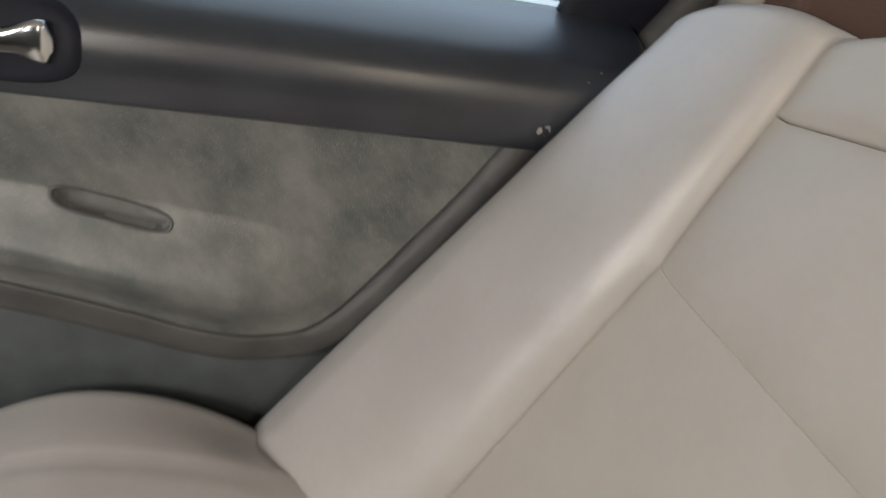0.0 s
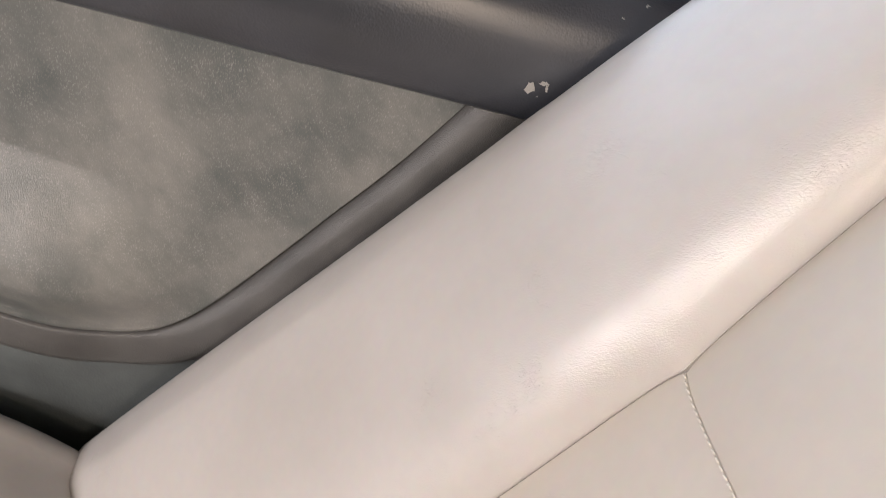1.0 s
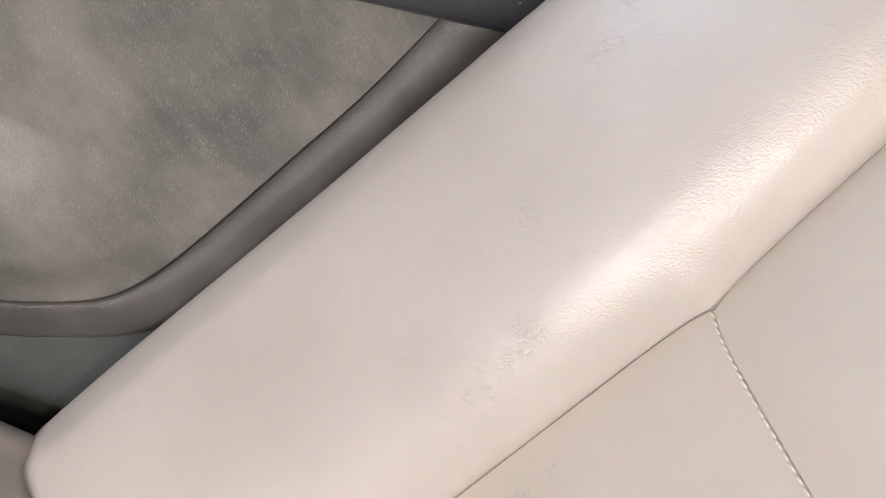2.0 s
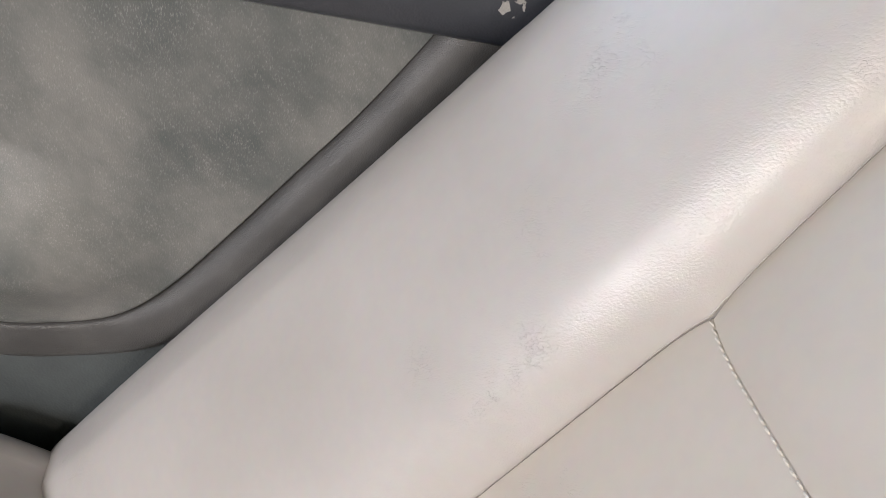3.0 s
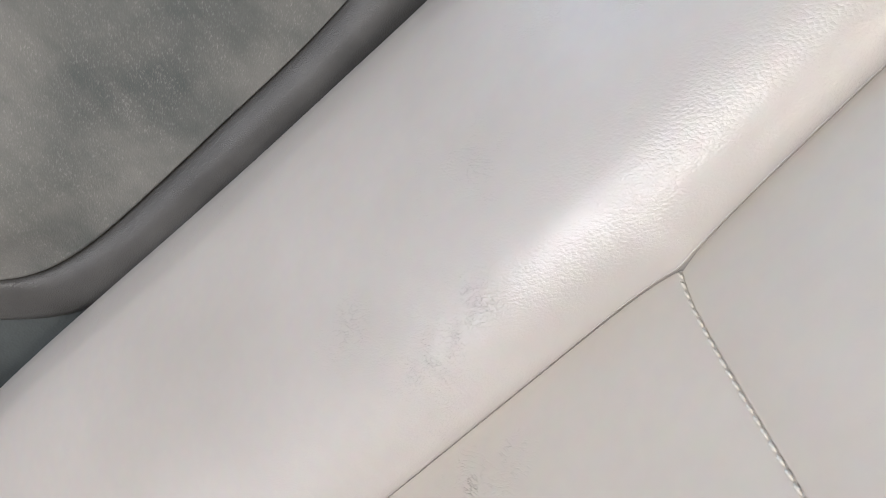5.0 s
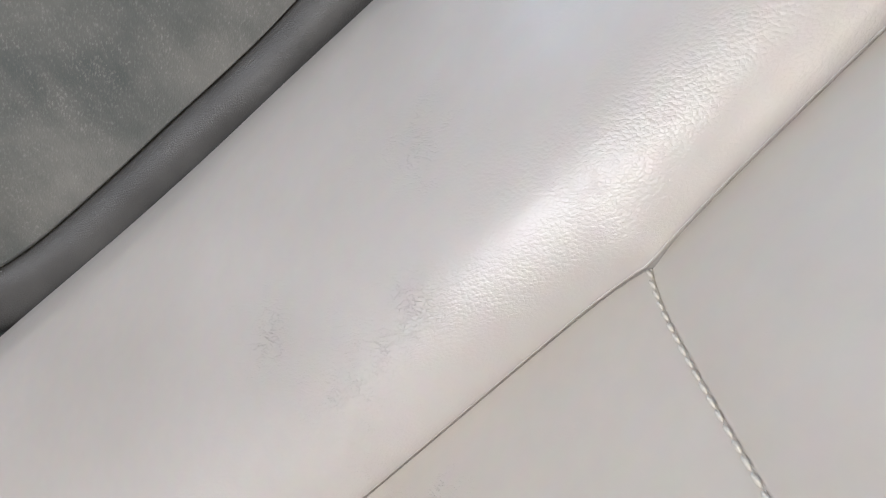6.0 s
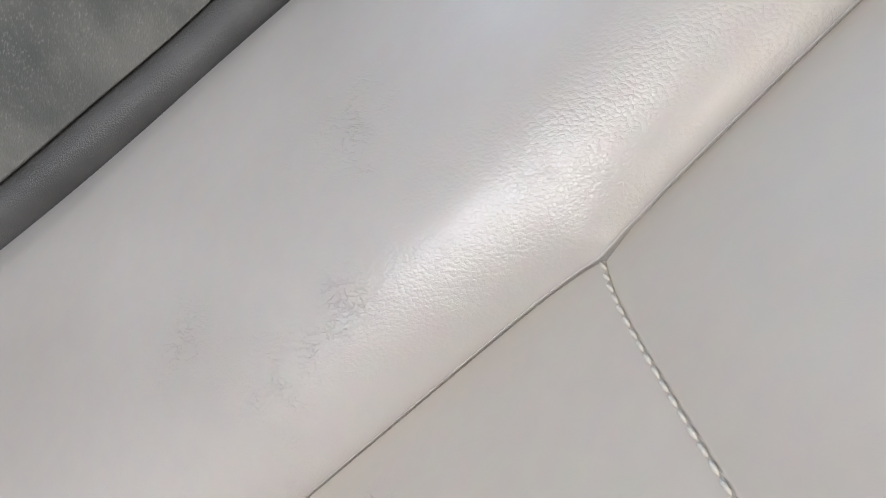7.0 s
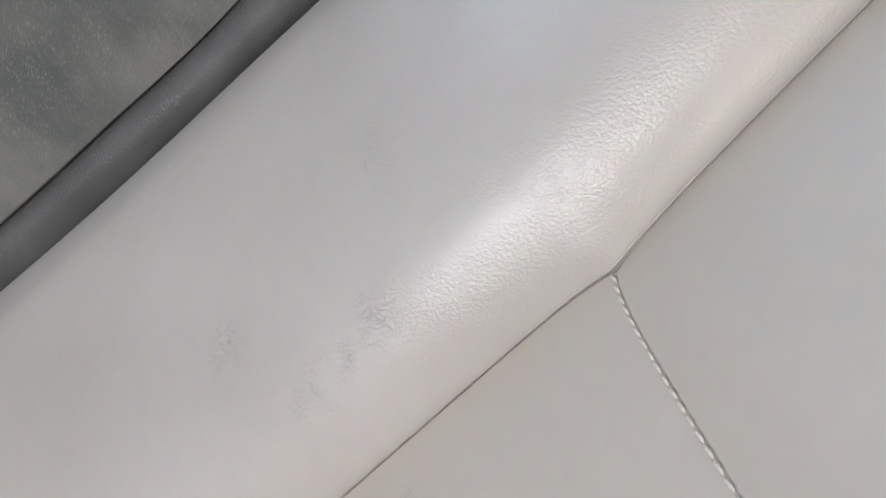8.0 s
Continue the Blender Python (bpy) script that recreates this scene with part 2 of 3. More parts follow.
SEAL = plain("grey_rubber", (0.085, 0.083, 0.078), 0.6)
SLOT = plain("slate_plastic", (0.150, 0.150, 0.148), 0.45)
FRAME = plain("dark_frame_plastic", (0.016, 0.017, 0.026), 0.6, spec=0.25)
CHROME = plain("chrome", (0.80, 0.79, 0.77), 0.16, metal=1.0, scale=30.0, relief=0.03)
BEIGE = plain("beige_plastic", (0.50, 0.46, 0.39), 0.55)
BROWN = plain("brown_cloth", (0.16, 0.10, 0.075), 0.85, scale=300.0, relief=0.3)
THREAD = plain("pale_thread", (0.76, 0.72, 0.65), 0.7, scale=900.0, relief=0.2)
CHIP = plain("bare_chip", (0.42, 0.41, 0.39), 0.6, scale=700.0)
HEADLINER = plain("headliner_cloth", (0.72, 0.69, 0.63), 0.9, scale=400.0, relief=0.3)
CARPET = plain("floor_carpet", (0.10, 0.095, 0.09), 0.95, scale=500.0, relief=0.6)
GLASS, glass_tree, glass_bsdf = material("window_glass", (0.95, 0.97, 0.96), 0.02)
glass_bsdf.inputs["Transmission Weight"].default_value = 1.0
glass_bsdf.inputs["IOR"].default_value = 1.45

# ---- building helpers ----
def thing(name, label, category, at=(0, 0, 0), kind="", group=""):
    ob = new(name)
    ob.location = at
    ob.empty_display_size = 0.05
    return tagged(ob, label, category, group, kind)


def part(name, bm, mat, parent, label="", smooth=True, kind=""):
    bmesh.ops.recalc_face_normals(bm, faces=bm.faces)
    me = bpy.data.meshes.new(name)
    bm.to_mesh(me)
    bm.free()
    me.materials.append(mat)
    if smooth:
        me.shade_smooth()
    ob = new(name, me)
    if parent:
        ob.parent = parent
        root = parent
        off = Vector((0, 0, 0))
        while root:
            off += root.location
            root = root.parent
        ob.location = -off
    return tagged(ob, label, kind=kind)


def sheet(rows, thick=0.0, closed=False):
    """A skin over a grid of points; thick gives it a back."""
    bm = bmesh.new()
    grid = [[bm.verts.new(p) for p in row] for row in rows]
    for a, b in zip(grid, grid[1:]):
        n = len(a)
        for j in range(n if closed else n - 1):
            k = (j + 1) % n
            bm.faces.new((a[j], a[k], b[k], b[j]))
    if thick:
        bmesh.ops.recalc_face_normals(bm, faces=bm.faces)
        bmesh.ops.solidify(bm, geom=bm.faces[:], thickness=thick)
    return bm


def box(x0, x1, y0, y1, z0, z1, bevel=0.004):
    bm = bmesh.new()
    bmesh.ops.create_cube(bm, size=1.0, matrix=Matrix.LocRotScale(((x0 + x1) / 2, (y0 + y1) / 2, (z0 + z1) / 2), None, (x1 - x0, y1 - y0, z1 - z0)))
    if bevel:
        bmesh.ops.bevel(bm, geom=bm.edges[:], offset=bevel, segments=2, profile=0.5, affect="EDGES")
    return bm


def join(*parts):
    out = bmesh.new()
    for b in parts:
        me = bpy.data.meshes.new("joint")
        b.to_mesh(me)
        b.free()
        out.from_mesh(me)
        bpy.data.meshes.remove(me)
    return out


def tube(points, radii, sides=10):
    """A round rod along points, closed at both ends."""
    bm = bmesh.new()
    rings = []
    for i, p in enumerate(points):
        d = (Vector(points[min(i + 1, len(points) - 1)]) - Vector(points[max(i - 1, 0)])).normalized()
        a = d.cross(Vector((0.13, 0.31, 0.94))).normalized()
        b = d.cross(a)
        r = radii[i] if isinstance(radii, (list, tuple)) else radii
        rings.append([bm.verts.new(Vector(p) + (a * math.cos(k * math.tau / sides) + b * math.sin(k * math.tau / sides)) * r) for k in range(sides)])
    for u, v in zip(rings, rings[1:]):
        for k in range(sides):
            bm.faces.new((u[k], u[(k + 1) % sides], v[(k + 1) % sides], v[k]))
    bm.faces.new(rings[0])
    bm.faces.new(rings[-1])
    return bm


def spline(points, steps):
    """Catmull-Rom through points of any dimension."""
    pts = [np.array(p, float) for p in points]
    pts = [2 * pts[0] - pts[1]] + pts + [2 * pts[-1] - pts[-2]]
    out = []
    for i in range(1, len(pts) - 2):
        a, b, c, d = pts[i - 1:i + 3]
        for k in range(steps):
            t = k / steps
            out.append(0.5 * (2 * b + (c - a) * t + (2 * a - 5 * b + 4 * c - d) * t * t + (3 * b - a - 3 * c + d) * t ** 3))
    out.append(pts[-2])
    return out


def ease(a, b, x):
    t = min(1.0, max(0.0, (x - a) / (b - a)))
    return t * t * (3 - 2 * t)


# ---- cabin shell, closed round the seat ----
def wall_with_opening(name, axis, at, thick, a0, a1, z0, z1, oa0, oa1, oz0, oz1, mat, label):
    """An upright wall across axis, of four pieces round one opening."""
    bars = []
    for u0, u1, v0, v1 in ((a0, a1, z0, oz0), (a0, a1, oz1, z1), (a0, oa0, oz0, oz1), (oa1, a1, oz0, oz1)):
        bars.append(box(at, at + thick, u0, u1, v0, v1, 0) if axis == "x" else box(u0, u1, at, at + thick, v0, v1, 0))
    return tagged(part(name, join(*bars), mat, None, "", False), label, "wall", kind="structure")


tagged(part("floor", box(-2.0, 0.9, -1.36, 0.52, -0.05, 0.0, 0), CARPET, None, "", False), "dark carpeted cabin floor under the seat", "floor", kind="structure")
tagged(part("ceiling", box(-2.0, 0.9, -1.36, 0.52, 1.30, 1.34, 0), HEADLINER, None, "", False), "pale cloth headliner over the cabin", "ceiling", kind="structure")
far_side = [box(-2.0, 0.9, -1.36, -1.30, z0, z1, 0) for z0, z1 in ((0.0, 0.88), (1.28, 1.30))]
far_side += [box(x0, x1, -1.36, -1.30, 0.88, 1.28, 0) for x0, x1 in ((-2.0, -1.40), (-0.62, -0.23), (0.31, 0.9))]
tagged(part("wall_far_side", join(*far_side), LOWER, None, "", False), "dark far side of the cabin with two window openings", "wall", kind="structure")
wall_with_opening("wall_front", "x", -2.06, 0.06, -1.36, 0.52, 0.0, 1.30, -1.1, 0.25, 0.85, 1.28, LOWER, "dark cabin front with the windscreen opening")
wall_with_opening("wall_tail", "x", 0.90, 0.05, -1.36, 0.52, 0.0, 1.30, -1.0, 0.2, 1.02, 1.28, BEIGE, "beige cabin tail with the rear window opening")

# ---- rear seat backrest ----
rear_seat = thing("rear_seat", "light grey leather rear backrest with a raised side bolster", "car seat", (-0.3, 0, 0.0))


def seam_y(s):
    """The seam between bolster and panels: pulled in at the crossing."""
    slope = 0.098 if s > 0 else -0.018
    return 0.0036 * (1 - math.exp(-abs(s) / 0.011)) + slope * s


def body_y(s):
    """The same line without its pinch, for the bolster's body."""
    soft = 0.040
    bend = soft * math.log(1 + math.exp(s / soft))
    return 0.0030 - 0.018 * s + 0.116 * (bend - 0.35 * soft)


def cross_s(y):
    """The stitched seam across the backrest, from the crossing to its middle."""
    d = -y
    return -0.0036 * (1 - math.exp(-max(0, d) / 0.014)) + 0.049 * d


def top_s(y):
    return 0.226 - 2.1 * max(0.0, y - 0.03) ** 2 + 0.30 * min(0.30, max(0.0, 0.03 - y))


def edge_yn(s):
    """The bolster's outer edge beside the door: how far out and how high."""
    foot = ease(-0.12, -0.40, s)
    return 0.187 - 0.060 * s - 0.016 * foot, 0.0639 - 0.138 * s + 0.011 * foot


def bolster_profile(s, steps=54):
    """Across the bolster, from its seam over the shoulder and face and round its door side."""
    ys, pinch = body_y(s), seam_y(s) - body_y(s)
    ye, ne = edge_yn(s)
    slack = ease(-0.04, -0.24, s)
    high = ne * (1.05 - 0.05 * slack)
    peak = ys + (ye - ys) * 0.80
    out = [(ys, -0.0065), (ys, -0.0035), (ys, -0.0010), (ys, -0.0003), (ys, 0.0), (ys, 0.0002), (ys + 0.0001, 0.0005), (ys + 0.0002, 0.0009), (ys + 0.0003, 0.0013)]
    for k in range(1, steps + 1):
        t = (k / steps) ** 1.9
        wall = 0.024 * (1 - math.exp(-(peak - ys) * t / 0.0095))
        n = wall + (high - 0.024) * (1 - (1 - t) ** 1.42)
        out.append((ys + 0.0004 + (peak - ys) * t, n))
    far, square = ye + 0.017 + 0.003 * slack, 0.63 - 0.18 * slack
    for k in range(1, 25):
        a = k / 24 * math.pi / 2
        out.append((peak + (far - peak) * math.sin(a) ** square, high - 0.045 * (1 - math.cos(a) ** square)))
    out.append((far + 0.001, high - 0.075))
    out.append((far, high - 0.13))
    # the cover rolls over its seam, more so towards the cushion
    roll = 0.0010 + 0.0012 * ease(0.0, -0.05, s)
    close = 0.0002 + 0.0009 * ease(0.0, 0.015, s)
    done = []
    for y, n in out:
        up = max(n, 0.0)
        lean_over = roll * ((1 - min(1.0, up / 0.009)) ** 2 - 1) if y < peak else -roll
        done.append((y + pinch * math.exp(-max(0.0, y - ys) / 0.006) + lean_over - close + 0.0005 * math.exp(-up / 0.0003), n))
    return done


def build_bolster():
    low, rows = -0.47, []
    stations = [low + (0.175 - low) * i / 150 for i in range(151)]
    # rounded foot
    for k in range(7):
        a = (1 - k / 7) * math.pi / 2
        base = bolster_profile(low)
        rows.append([seat(low - 0.022 * math.sin(a), y - 0.008 * (1 - math.cos(a)) * (y / 0.2), n - 0.03 * (1 - math.cos(a))) for y, n in base])
    for s in stations:
        fade = ease(0.02, 0.175, s)
        rows.append([seat(s + fade * (top_s(y) - 0.175 - 0.020) * ease(0.02, 0.175, s), y, n) for y, n in bolster_profile(s)])
    last = bolster_profile(0.175)
    for k in range(1, 11):
        a = k / 10 * math.pi / 2
        rows.append([seat(top_s(y) - 0.020 + 0.020 * math.sin(a), y - 0.010 * (1 - math.cos(a)) * ease(0.1, 0.2, y), n - 0.022 * (1 - math.cos(a))) for y, n in last])
    rows.append([seat(top_s(y), y - 0.012, n - 0.12) for y, n in last])
    return sheet(rows)


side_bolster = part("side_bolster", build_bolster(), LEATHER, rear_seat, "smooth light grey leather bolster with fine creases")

MIDDLE = -0.62


def swell(d, soft):
    """Padding that rises away from a seam, 0 to 1."""
    return 1 - math.exp(-max(0.0, d) / soft)


def tuck(*distances):
    """Covers dive into a seam over their last millimetre."""
    return -0.0060 * math.exp(-max(0.0, min(distances)) / 0.00013)


def lower_height(s, y):
    d = cross_s(y) - s
    return 0.0017 * swell(seam_y(s) - y, 0.020) * swell(d, 0.0004) - 0.006 * math.exp(-((d - 0.16) / 0.09) ** 2) * swell(seam_y(s) - y, 0.08)


def middle_height(s, y):
    return 0.0080 * swell(seam_y(s) - y, 0.030) * swell(s - cross_s(y), 0.016) * swell(middle_top(y) - s, 0.012)


def middle_top(y):
    return 0.148 - 0.19 * min(0.0, y)


def build_panel(s_of, height, rows=70, cols=100, lap=0.0, lift=0.0, reach=0.0):
    """A backrest panel: s_of(a, y) gives the slope position for a in 0..1."""
    grid = []
    for i in range(rows + 1):
        a = i / rows
        a = a ** 2.2 / (a ** 2.2 + (1 - a) ** 2.2)
        line = []
        for j in range(cols + 1):
            b = (j / cols) ** 2.6
            side = seam_y(s_of(a, 0.0)) + reach * ease(0.0, 0.02, abs(s_of(a, 0.0)))
            y = side + (MIDDLE - side) * b
            s = s_of(a, y)
            line.append(seat(s, y, height(s, y) + tuck(side - y) + 0.12 * tuck(s_of(1, y) - s) + lap + lift * swell(side - y, 0.020)))
        grid.append(line)
    return sheet(grid)


part("lower_panel", build_panel(lambda a, y: -0.50 + (cross_s(y) + 0.50) * a, lower_height, rows=120, reach=0.0002), PANEL_LEATHER, rear_seat, "light grey leather lower panel, creased near the seam")
part("middle_panel", build_panel(lambda a, y: cross_s(y) - 0.003 + (middle_top(y) - cross_s(y) + 0.003) * a, middle_height, lap=-0.0005, lift=0.0013, reach=0.0004), PANEL_LEATHER, rear_seat, "padded light grey leather middle panel")


def build_upper():
    grid = []
    for i in range(41):
        a = i / 40
        line = []
        for j in range(61):
            b = (j / 60) ** 2.0
            y0 = seam_y(0.15 + 0.07 * a)
            y = y0 + (MIDDLE - y0) * b
            s0 = middle_top(y)
            s1 = max(top_s(y), s0 + 0.075)
            if a < 0.7:
                t = a / 0.7
                s = s0 + (s1 - 0.022 - s0) * t
                n = 0.014 * swell(y0 - y, 0.03) * swell(s - s0, 0.014) + tuck(y0 - y, s - s0)
            else:
                w = (a - 0.7) / 0.3 * math.pi * 0.6
                s = s1 - 0.022 + 0.022 * math.sin(w)
                n = 0.014 * swell(y0 - y, 0.03) + tuck(y0 - y) - 0.05 * (1 - math.cos(w))
            line.append(seat(s, y, n))
        grid.append(line)
    return sheet(grid)


part("upper_panel", build_upper(), PANEL_LEATHER, rear_seat, "light grey leather top roll of the backrest")
# foam and shell behind the covers
part("back_shell", sheet([[seat(s, y, -0.014 - 0.10 * k) for y in (MIDDLE, 0.17)] for k, s in ((0, -0.48), (0, 0.19), (1, 0.19), (1, -0.48), (0, -0.48))]), BLACK, rear_seat, "black shell behind the covers", False)


# topstitch along the cross seam, each stitch a short slanted bead of thread
def build_stitch():
    bm = bmesh.new()
    bmesh.ops.create_icosphere(bm, subdivisions=1, radius=1.0)
    bmesh.ops.scale(bm, vec=(0.00060, 0.00222, 0.00050), verts=bm.verts)
    me = bpy.data.meshes.new("stitch")
    bm.to_mesh(me)
    bm.free()
    me.materials.append(THREAD)
    me.shade_smooth()
    return me


stitch_mesh = build_stitch()
for k in range(66):
    d = 0.0030 + k * 0.0043
    y = -d
    ob = new("stitch", stitch_mesh)
    ob.parent = rear_seat
    place = seat(cross_s(y) - 0.0006, y, lower_height(cross_s(y) - 0.0022, y) + 0.0007)
    turn = Matrix((UP, (0, 1, 0), OUT)).transposed().to_4x4()
    ob.matrix_local = Matrix.Translation(place - rear_seat.location) @ turn @ Matrix.Rotation(0.11 + random.uniform(-0.05, 0.05), 4, "Z")

# ---- rear seat cushion ----
seat_cushion = thing("seat_cushion", "pale grey leather rear seat cushion against the backrest", "seat cushion", (-0.5, 0, 0.0))


def cushion_top(x, y):
    """Height of the cushion over the floor."""
    fall = 0.85 + 1.10 * ease(0.08, 0.172, y)
    crown = -0.307 - fall * (x + 0.485) ** 2 if x > -0.485 else -0.307 - 2.6 * (x + 0.485) ** 2
    inner = ease(0.13, -0.02, y)
    return BASE + crown - 0.014 * inner


def build_cushion():
    rows = []
    for i in range(61):
        x = -0.24 - 0.58 * i / 60
        line = []
        for j in range(49):
            b = j / 48
            y = -0.62 + (0.172 + 0.62) * (1 - (1 - b) ** 2)
            line.append(Vector((x, y, cushion_top(x, y) - 0.004 * math.exp(-((y - 0.085) / 0.004) ** 2))))
        for k in range(1, 9):
            a = k / 8 * math.pi / 2
            line.append(Vector((x, 0.172 + 0.030 * math.sin(a), cushion_top(x, 0.172) - 0.034 * (1 - math.cos(a)))))
        line.append(Vector((x, 0.203, cushion_top(x, 0.172) - 0.20)))
        rows.append(line)
    front = [Vector((p.x - 0.02, p.y, p.z - 0.03 if p.z > 0.2 else p.z)) for p in rows[-1]]
    rows.append(front)
    rows.append([Vector((p.x - 0.005, p.y, 0.05)) for p in front])
    return sheet(rows)


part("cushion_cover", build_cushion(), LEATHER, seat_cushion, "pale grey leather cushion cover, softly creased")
part("cushion_base", box(-0.80, -0.15, -0.60, 0.19, 0.0, 0.10, 0.01), BLACK, seat_cushion, "black base under the cushion")
part("edge_seam", tube([Vector((x, 0.180, cushion_top(x, 0.172) - 0.0030)) for x in [-0.29 - 0.5 * k / 40 for k in range(41)]], 0.0008, 6), LEATHER, seat_cushion)

# ---- rear door ----
door = thing("car_door", "closed rear car door with dark trim and worn grey suede insert", "car door", (-0.45, 0.30, 0.0))

TRIM_PROFILE = spline([(0.240, 0.017), (0.215, 0.0125), (0.2045, 0.0135), (0.1988, 0.024), (0.1952, 0.040), (0.1942, 0.054), (0.1958, 0.070), (0.2015, 0.087), (0.2160, 0.1030), (0.240, 0.1140), (0.277, 0.1235), (0.320, 0.130), (0.352, 0.1335), (0.363, 0.130), (0.365, 0.10)], 6)


def trim_face(z):
    """How far out the trim's face lies at a height."""
    face = TRIM_PROFILE[12:70]
    return float(np.interp(z, [q[1] for q in face], [q[0] for q in face]))


def trim_end(z):
    return 0.058 - 0.60 * (0.13 - z)


def build_trim():
    rows = []
    for i in range(81):
        u = (i / 80) ** 0.8
        rows.append([Vector((-1.02 + (trim_end(z) + 1.02) * u, y, BASE + z)) for y, z in TRIM_PROFILE])
    rows.append([Vector((p.x + 0.006, p.y + 0.008, p.z)) for p in rows[-1]])
    rows.append([Vector((p.x + 0.004, 0.36, p.z)) for p in rows[-1]])
    return sheet(rows)


upper_trim = part("upper_trim", build_trim(), TRIM, door, "dark grained soft trim below the window")

# insert of suede, with the arm rest pressed out of it
EDGE = spline([(-0.070, 0.050), (-0.093, 0.009), (-0.124, -0.044), (-0.160, -0.097), (-0.216, -0.178), (-0.249, -0.216), (-0.277, -0.2345), (-0.314, -0.241), (-0.350, -0.242), (-0.400, -0.234), (-0.456, -0.218), (-0.580, -0.188), (-0.750, -0.160), (-1.02, -0.14)], 8)


EDGE_FINE = spline(EDGE[::4], 16)
EDGE_X, EDGE_Z = np.array([p[0] for p in EDGE_FINE])[::-1], np.array([p[1] for p in EDGE_FINE])[::-1]
CUP = (-0.476, -0.0985, 0.056, 0.0105)          # centre, half length, half height of the pull cup


def cup_at(x, z):
    """0 at the middle of the pull cup, 1 on its rim."""
    dx = x - CUP[0]
    return ((abs(dx) / CUP[2]) ** 5 + (abs(z - CUP[1] + 0.19 * dx) / CUP[3]) ** 2.4) ** (1 / 3)


ARM_TOP = ((-0.60, -0.42, -0.36, -0.31, -0.26, -0.18), (-0.076, -0.090, -0.097, -0.106, -0.122, -0.160))   # upper crease of the arm rest
ARM_EDGE = 0.014                 # how far the arm rest still stands out along its lower edge


def arm_y(x, z):
    arm = ease(-0.18, -0.36, x)
    foot = float(np.interp(x, EDGE_X, EDGE_Z))
    top = float(np.interp(x, ARM_TOP[0], ARM_TOP[1]))
    ramp_up = min(1.0, max(0.0, (top - z) / 0.078))
    rise = 0.6 * ramp_up + 0.4 * ease(0.0, 1.0, ramp_up)
    return 0.216 - arm * rise * (ARM_EDGE + (0.038 - ARM_EDGE) * ease(foot, foot + 0.060, z))


def insert_y(x, z):
    return arm_y(x, z) + 0.018 * (1 - ease(0.75, 1.0, cup_at(x, z)))


def build_insert():
    rows = []
    for x, z in EDGE_FINE:
        line = []
        for j in range(97):
            zz = z + (0.05 - z) * (j / 96)
            line.append(Vector((x, insert_y(x, zz) + (0.004 if j == 0 else 0), BASE + zz)))
        rows.append(line)
    return sheet(rows)


insert = part("insert_panel", build_insert(), INSERT, door, "worn grey suede insert with a pressed-out arm rest")


def build_border(high, low):
    """A moulding that follows the insert's edge: a narrow roll beside the seat, a wide flat one below. high, low: offset outward, depth."""
    rows = []
    for i, p in enumerate(EDGE_FINE):
        a, b = EDGE_FINE[max(i - 1, 0)], EDGE_FINE[min(i + 1, len(EDGE_FINE) - 1)]
        d = (b - a) / np.linalg.norm(b - a)
        n = np.array([-d[1], d[0]])
        k = ease(-0.20, -0.31, p[0])
        out = ARM_EDGE * ease(-0.18, -0.36, p[0])
        rows.append([Vector((p[0] + n[0] * w, y - out, BASE + p[1] + n[1] * w)) for w, y in ((u[0] + (v[0] - u[0]) * k, u[1] + (v[1] - u[1]) * k) for u, v in zip(high, low))])
    return sheet(rows)


NARROW = spline([(-0.0004, 0.2215), (0.0008, 0.2165), (0.004, 0.2115), (0.011, 0.2065), (0.022, 0.2050), (0.036, 0.2090), (0.050, 0.221), (0.060, 0.240), (0.064, 0.270)], 4)
WIDE = spline([(-0.0004, 0.222), (0.0006, 0.2172), (0.004, 0.2152), (0.012, 0.2142), (0.023, 0.2146), (0.031, 0.2168), (0.036, 0.224), (0.038, 0.240), (0.039, 0.262)], 4)
part("border_moulding", build_border(NARROW, WIDE), BORDER, door, "grey grained vinyl border round the insert")


def build_lower():
    rows = []
    for i in range(51):
        x = -1.02 + 0.86 * i / 50
        line = []
        for y, z in ((0.257, -0.12), (0.242, -0.19), (0.229, -0.235), (0.225, -0.27), (0.226, -0.32), (0.230, -0.38), (0.238, -0.44), (0.26, -0.60)):
            line.append(Vector((x, y - 0.007 * ease(-0.24, -0.40, x) * ease(-0.42, -0.30, z), BASE + z)))
        rows.append(line)
    return sheet(rows)


part("lower_door_panel", build_lower(), LOWER, door, "charcoal plastic lower door panel")
part("door_core", box(-1.02, -0.02, 0.275, 0.42, 0.08, 0.815, 0.01), BLACK, door, "black door core and seal")

# pull cup sunk in the arm rest
def build_cup():
    rows = []
    for r, dep in ((1.10, 0.0015), (1.09, -0.0022), (1.03, -0.0030), (0.97, -0.0010), (0.92, 0.005), (0.84, 0.0100), (0.5, 0.0110), (0.02, 0.0110)):
        ring = []
        for k in range(56):
            a = k / 56 * math.tau
            cx = math.copysign(abs(math.cos(a)) ** 0.4, math.cos(a)) * (CUP[2] + (r - 1) * 0.03)* (1 if r > 0.8 else r / 0.8)
            cz = math.copysign(abs(math.sin(a)) ** 0.85, math.sin(a)) * CUP[3] * r
            x, z = CUP[0] + cx, CUP[1] - 0.19 * cx + cz
            ring.append(Vector((x, arm_y(x, z) + dep, BASE + z)))
        rows.append(ring)
    return sheet(rows, closed=True)


part("pull_cup", build_cup(), SLOT, door, "slate grey plastic pull cup in the arm rest")

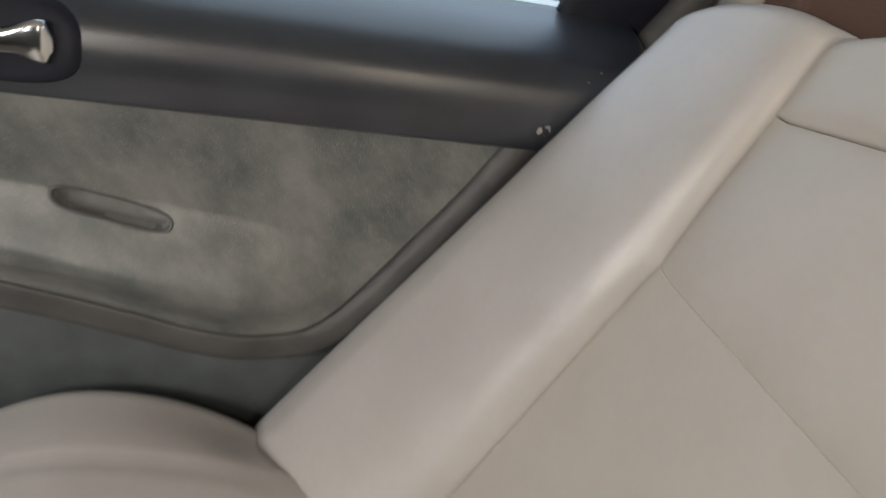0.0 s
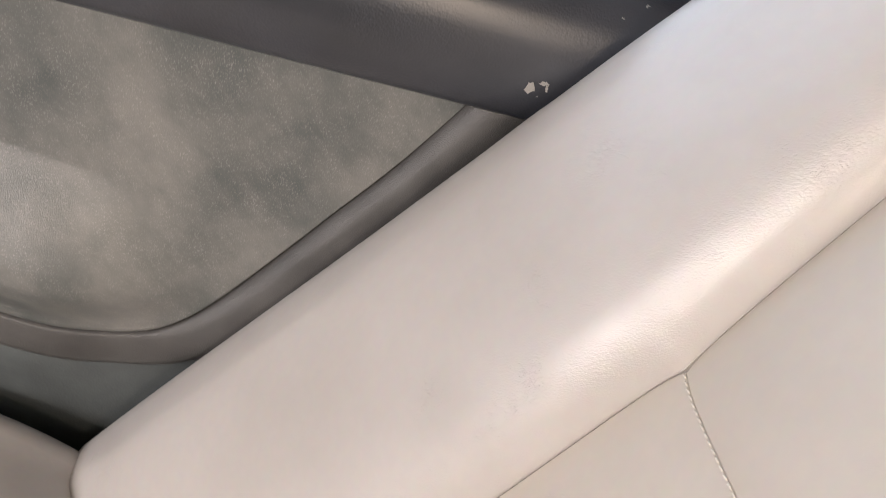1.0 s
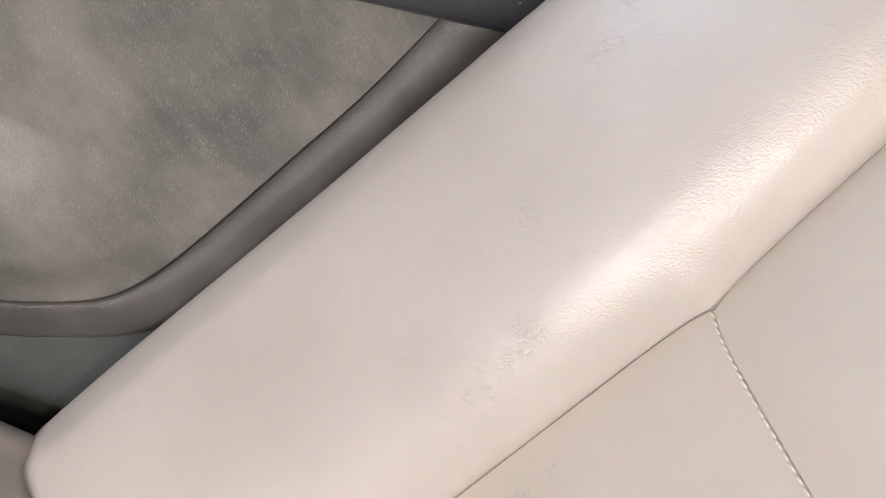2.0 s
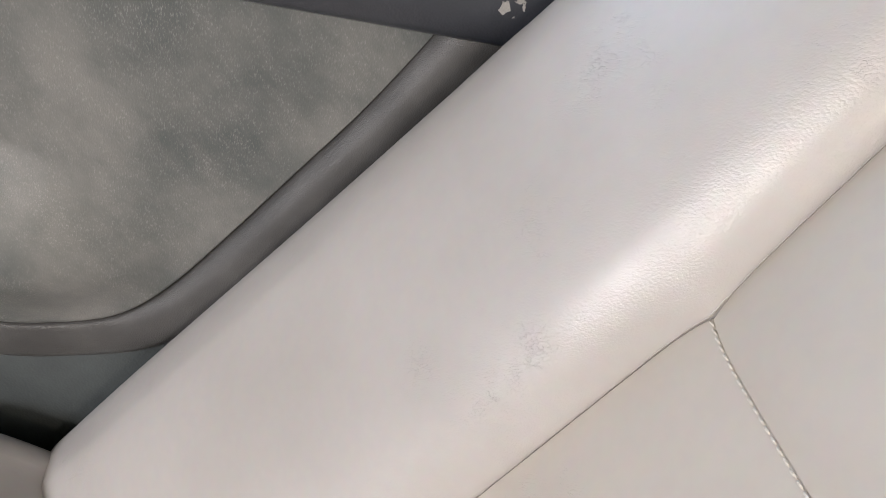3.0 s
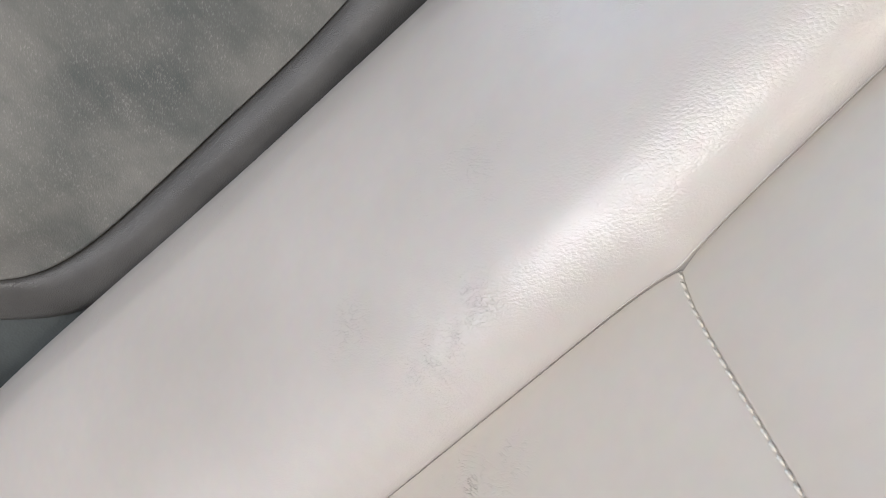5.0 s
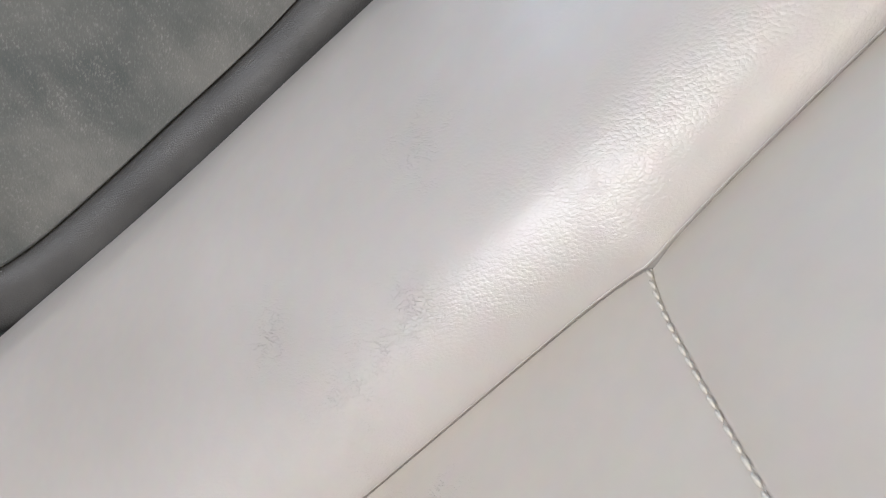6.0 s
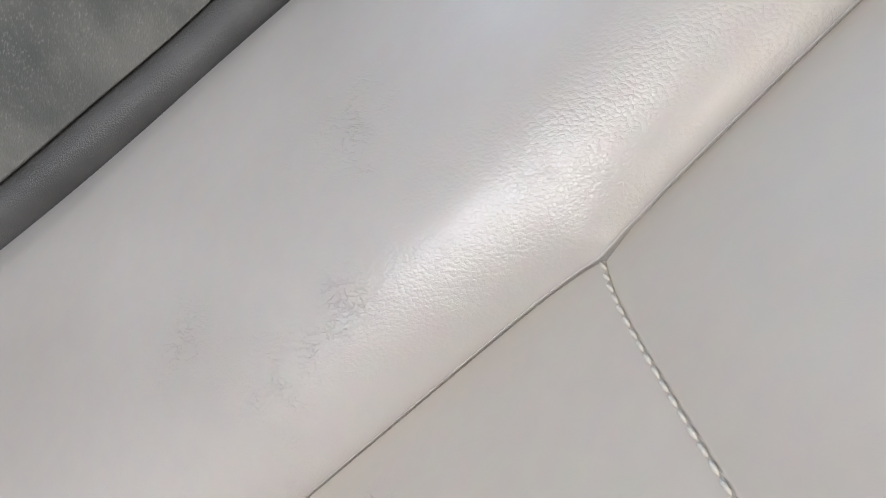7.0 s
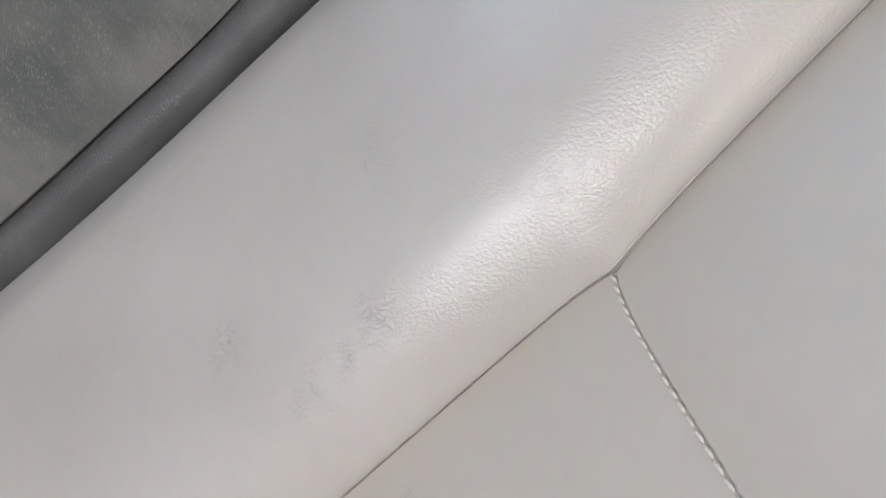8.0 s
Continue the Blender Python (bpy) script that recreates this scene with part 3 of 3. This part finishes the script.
# inner release handle in its dark dish
def build_dish():
    rows = []
    for r, dep in ((1.12, 0.002), (1.06, -0.0035), (0.98, -0.0045), (0.86, -0.0025), (0.4, -0.0015), (0.02, -0.0015)):
        ring = []
        for k in range(36):
            a = k / 36 * math.tau
            x = -0.575 + 0.075 * r * math.copysign(abs(math.cos(a)) ** 0.6, math.cos(a))
            z = 0.066 + 0.036 * r * math.copysign(abs(math.sin(a)) ** 0.7, math.sin(a))
            ring.append(Vector((x, trim_face(z) + dep, BASE + z)))
        rows.append(ring)
    return sheet(rows, closed=True)


dish = part("handle_dish", build_dish(), FRAME, door, "dark oval dish behind the handle")


def build_handle():
    rows = []
    path = spline([(-0.640, 0.214, 0.064), (-0.600, 0.200, 0.063), (-0.565, 0.191, 0.064), (-0.540, 0.187, 0.069), (-0.524, 0.188, 0.069), (-0.514, 0.194, 0.066)], 6)
    for i, p in enumerate(path):
        t = i / (len(path) - 1)
        high = 0.011 + 0.008 * ease(0.45, 0.8, t) - 0.011 * ease(0.86, 1.0, t)
        deep = 0.006
        ring = []
        for k in range(16):
            a = k / 16 * math.tau
            ring.append(Vector((p[0], p[1] + deep * math.copysign(abs(math.cos(a)) ** 0.8, math.cos(a)), BASE + p[2] + high * math.copysign(abs(math.sin(a)) ** 0.8, math.sin(a)))))
        rows.append(ring)
    bm = sheet(rows, closed=True)
    bmesh.ops.contextual_create(bm, geom=[v for v in bm.verts if abs(v.co.x - path[-1][0]) < 1e-6])
    return bm


part("release_handle", build_handle(), CHROME, dish, "chrome release handle with a bent tip")

# chips in the trim's rear corner, bare under the surface
def chip(points):
    """A ragged flake on the trim's face, standing a hair proud."""
    ragged = []
    for (x0, z0), (x1, z1) in zip(points, points[1:] + points[:1]):
        for k in range(4):
            r = random.uniform(-0.0006, 0.0006) if k else 0.0
            ragged.append((x0 + (x1 - x0) * k / 4 + r, z0 + (z1 - z0) * k / 4 - r))
    bm = bmesh.new()
    face = [trim_face(z) for x, z in ragged]
    low = [bm.verts.new((x, y + 0.002, BASE + z)) for (x, z), y in zip(ragged, face)]
    top = [bm.verts.new((x, y - 0.0004, BASE + z)) for (x, z), y in zip(ragged, face)]
    bm.faces.new(top)
    for i in range(len(ragged)):
        k = (i + 1) % len(ragged)
        bm.faces.new((low[i], low[k], top[k], top[i]))
    return bm


for label, corners in (
        ("pale ragged chip", [(-0.0655, 0.0365), (-0.0620, 0.0340), (-0.0585, 0.0372), (-0.0610, 0.0425), (-0.0645, 0.0420)]),
        ("small pale flake", [(-0.0582, 0.0432), (-0.0550, 0.0420), (-0.0512, 0.0440), (-0.0540, 0.0454), (-0.0565, 0.0446)]),
        ("thin pale flake", [(-0.0532, 0.0427), (-0.0520, 0.0385), (-0.0508, 0.0388), (-0.0515, 0.0430)]),
        ("tiny pale speck", [(-0.0565, 0.0335), (-0.0553, 0.0335), (-0.0555, 0.0347)]),
        ("tiny pale speck", [(-0.0210, 0.0912), (-0.0190, 0.0916), (-0.0195, 0.0926)]),
        ("tiny pale speck", [(-0.0068, 0.1000), (-0.0036, 0.1006), (-0.0050, 0.1014)])):
    part("paint_chip", chip(corners), CHIP, upper_trim, label, False)

# ---- window and pillars above the door ----
window_1 = thing("window_1", "rear door window, bright with daylight", "window", (-0.45, 0.40, BASE + 0.13), kind="structure")
part("belt_seal", tube([Vector((-1.02 + 1.02 * k / 20, 0.372, BASE + 0.139)) for k in range(21)], 0.0011, 8), BLACK, window_1, "thin black belt seal")
glass = part("pane", box(-1.02, 0.10, 0.398, 0.402, BASE + 0.10, 1.30, 0), GLASS, window_1, "clear side window glass", False)
glass.visible_shadow = False


def pillar(points, wide, deep, y, lean_y):
    """An upright bar with rounded edges along points (x, z)."""
    rows = []
    for x, z in points:
        yy = y + lean_y * z
        ring = []
        for k in range(20):
            a = k / 20 * math.tau
            ring.append(Vector((x + wide * math.copysign(abs(math.cos(a)) ** 0.5, math.cos(a)), yy + deep * math.copysign(abs(math.sin(a)) ** 0.5, math.sin(a)), BASE + z)))
        rows.append(ring)
    return sheet(rows, closed=True)


part("window_frame", pillar([(0.030 + 0.30 * (k / 12 * 0.5), 0.09 + 0.5 * k / 12) for k in range(13)], 0.066, 0.014, 0.350, -0.05), FRAME, door, "dark frame at the back of the window")
seal = thing("door_seal", "grey rubber door seal on the body opening", "seal", (0.1, 0.33, BASE), kind="structure")
part("seal_strip", tube([Vector((-0.10 + 0.62 * z + 0.115, 0.315, BASE + z)) for z in [-0.40 + 0.92 * k / 30 for k in range(31)]], 0.018, 12), SEAL, seal)
tagged(part("pillar_trim", pillar([(0.150 + 0.45 * (k / 12 * 0.55), 0.05 + 0.55 * k / 12) for k in range(13)], 0.040, 0.030, 0.325, -0.05), BEIGE, None), "beige plastic trim on the rear pillar", "pillar", kind="structure")
tagged(part("quarter_trim", box(0.19, 0.90, 0.22, 0.46, 0.0, 1.30, 0.01), BROWN, None, "", False), "brown cloth-covered quarter panel behind the pillar", "wall", kind="structure")
tagged(part("parcel_shelf", box(0.22, 0.90, -1.30, 0.22, 0.80, 0.83, 0.004), BROWN, None, "", False), "brown cloth parcel shelf behind the seat", "shelf", kind="structure")
tagged(part("wall_door_side", join(box(-2.0, -1.02, 0.30, 0.52, 0.0, 1.30, 0), box(-1.02, 0.90, 0.44, 0.52, 0.0, 0.80, 0)), LOWER, None, "", False), "dark body side beyond the door", "wall", kind="structure")
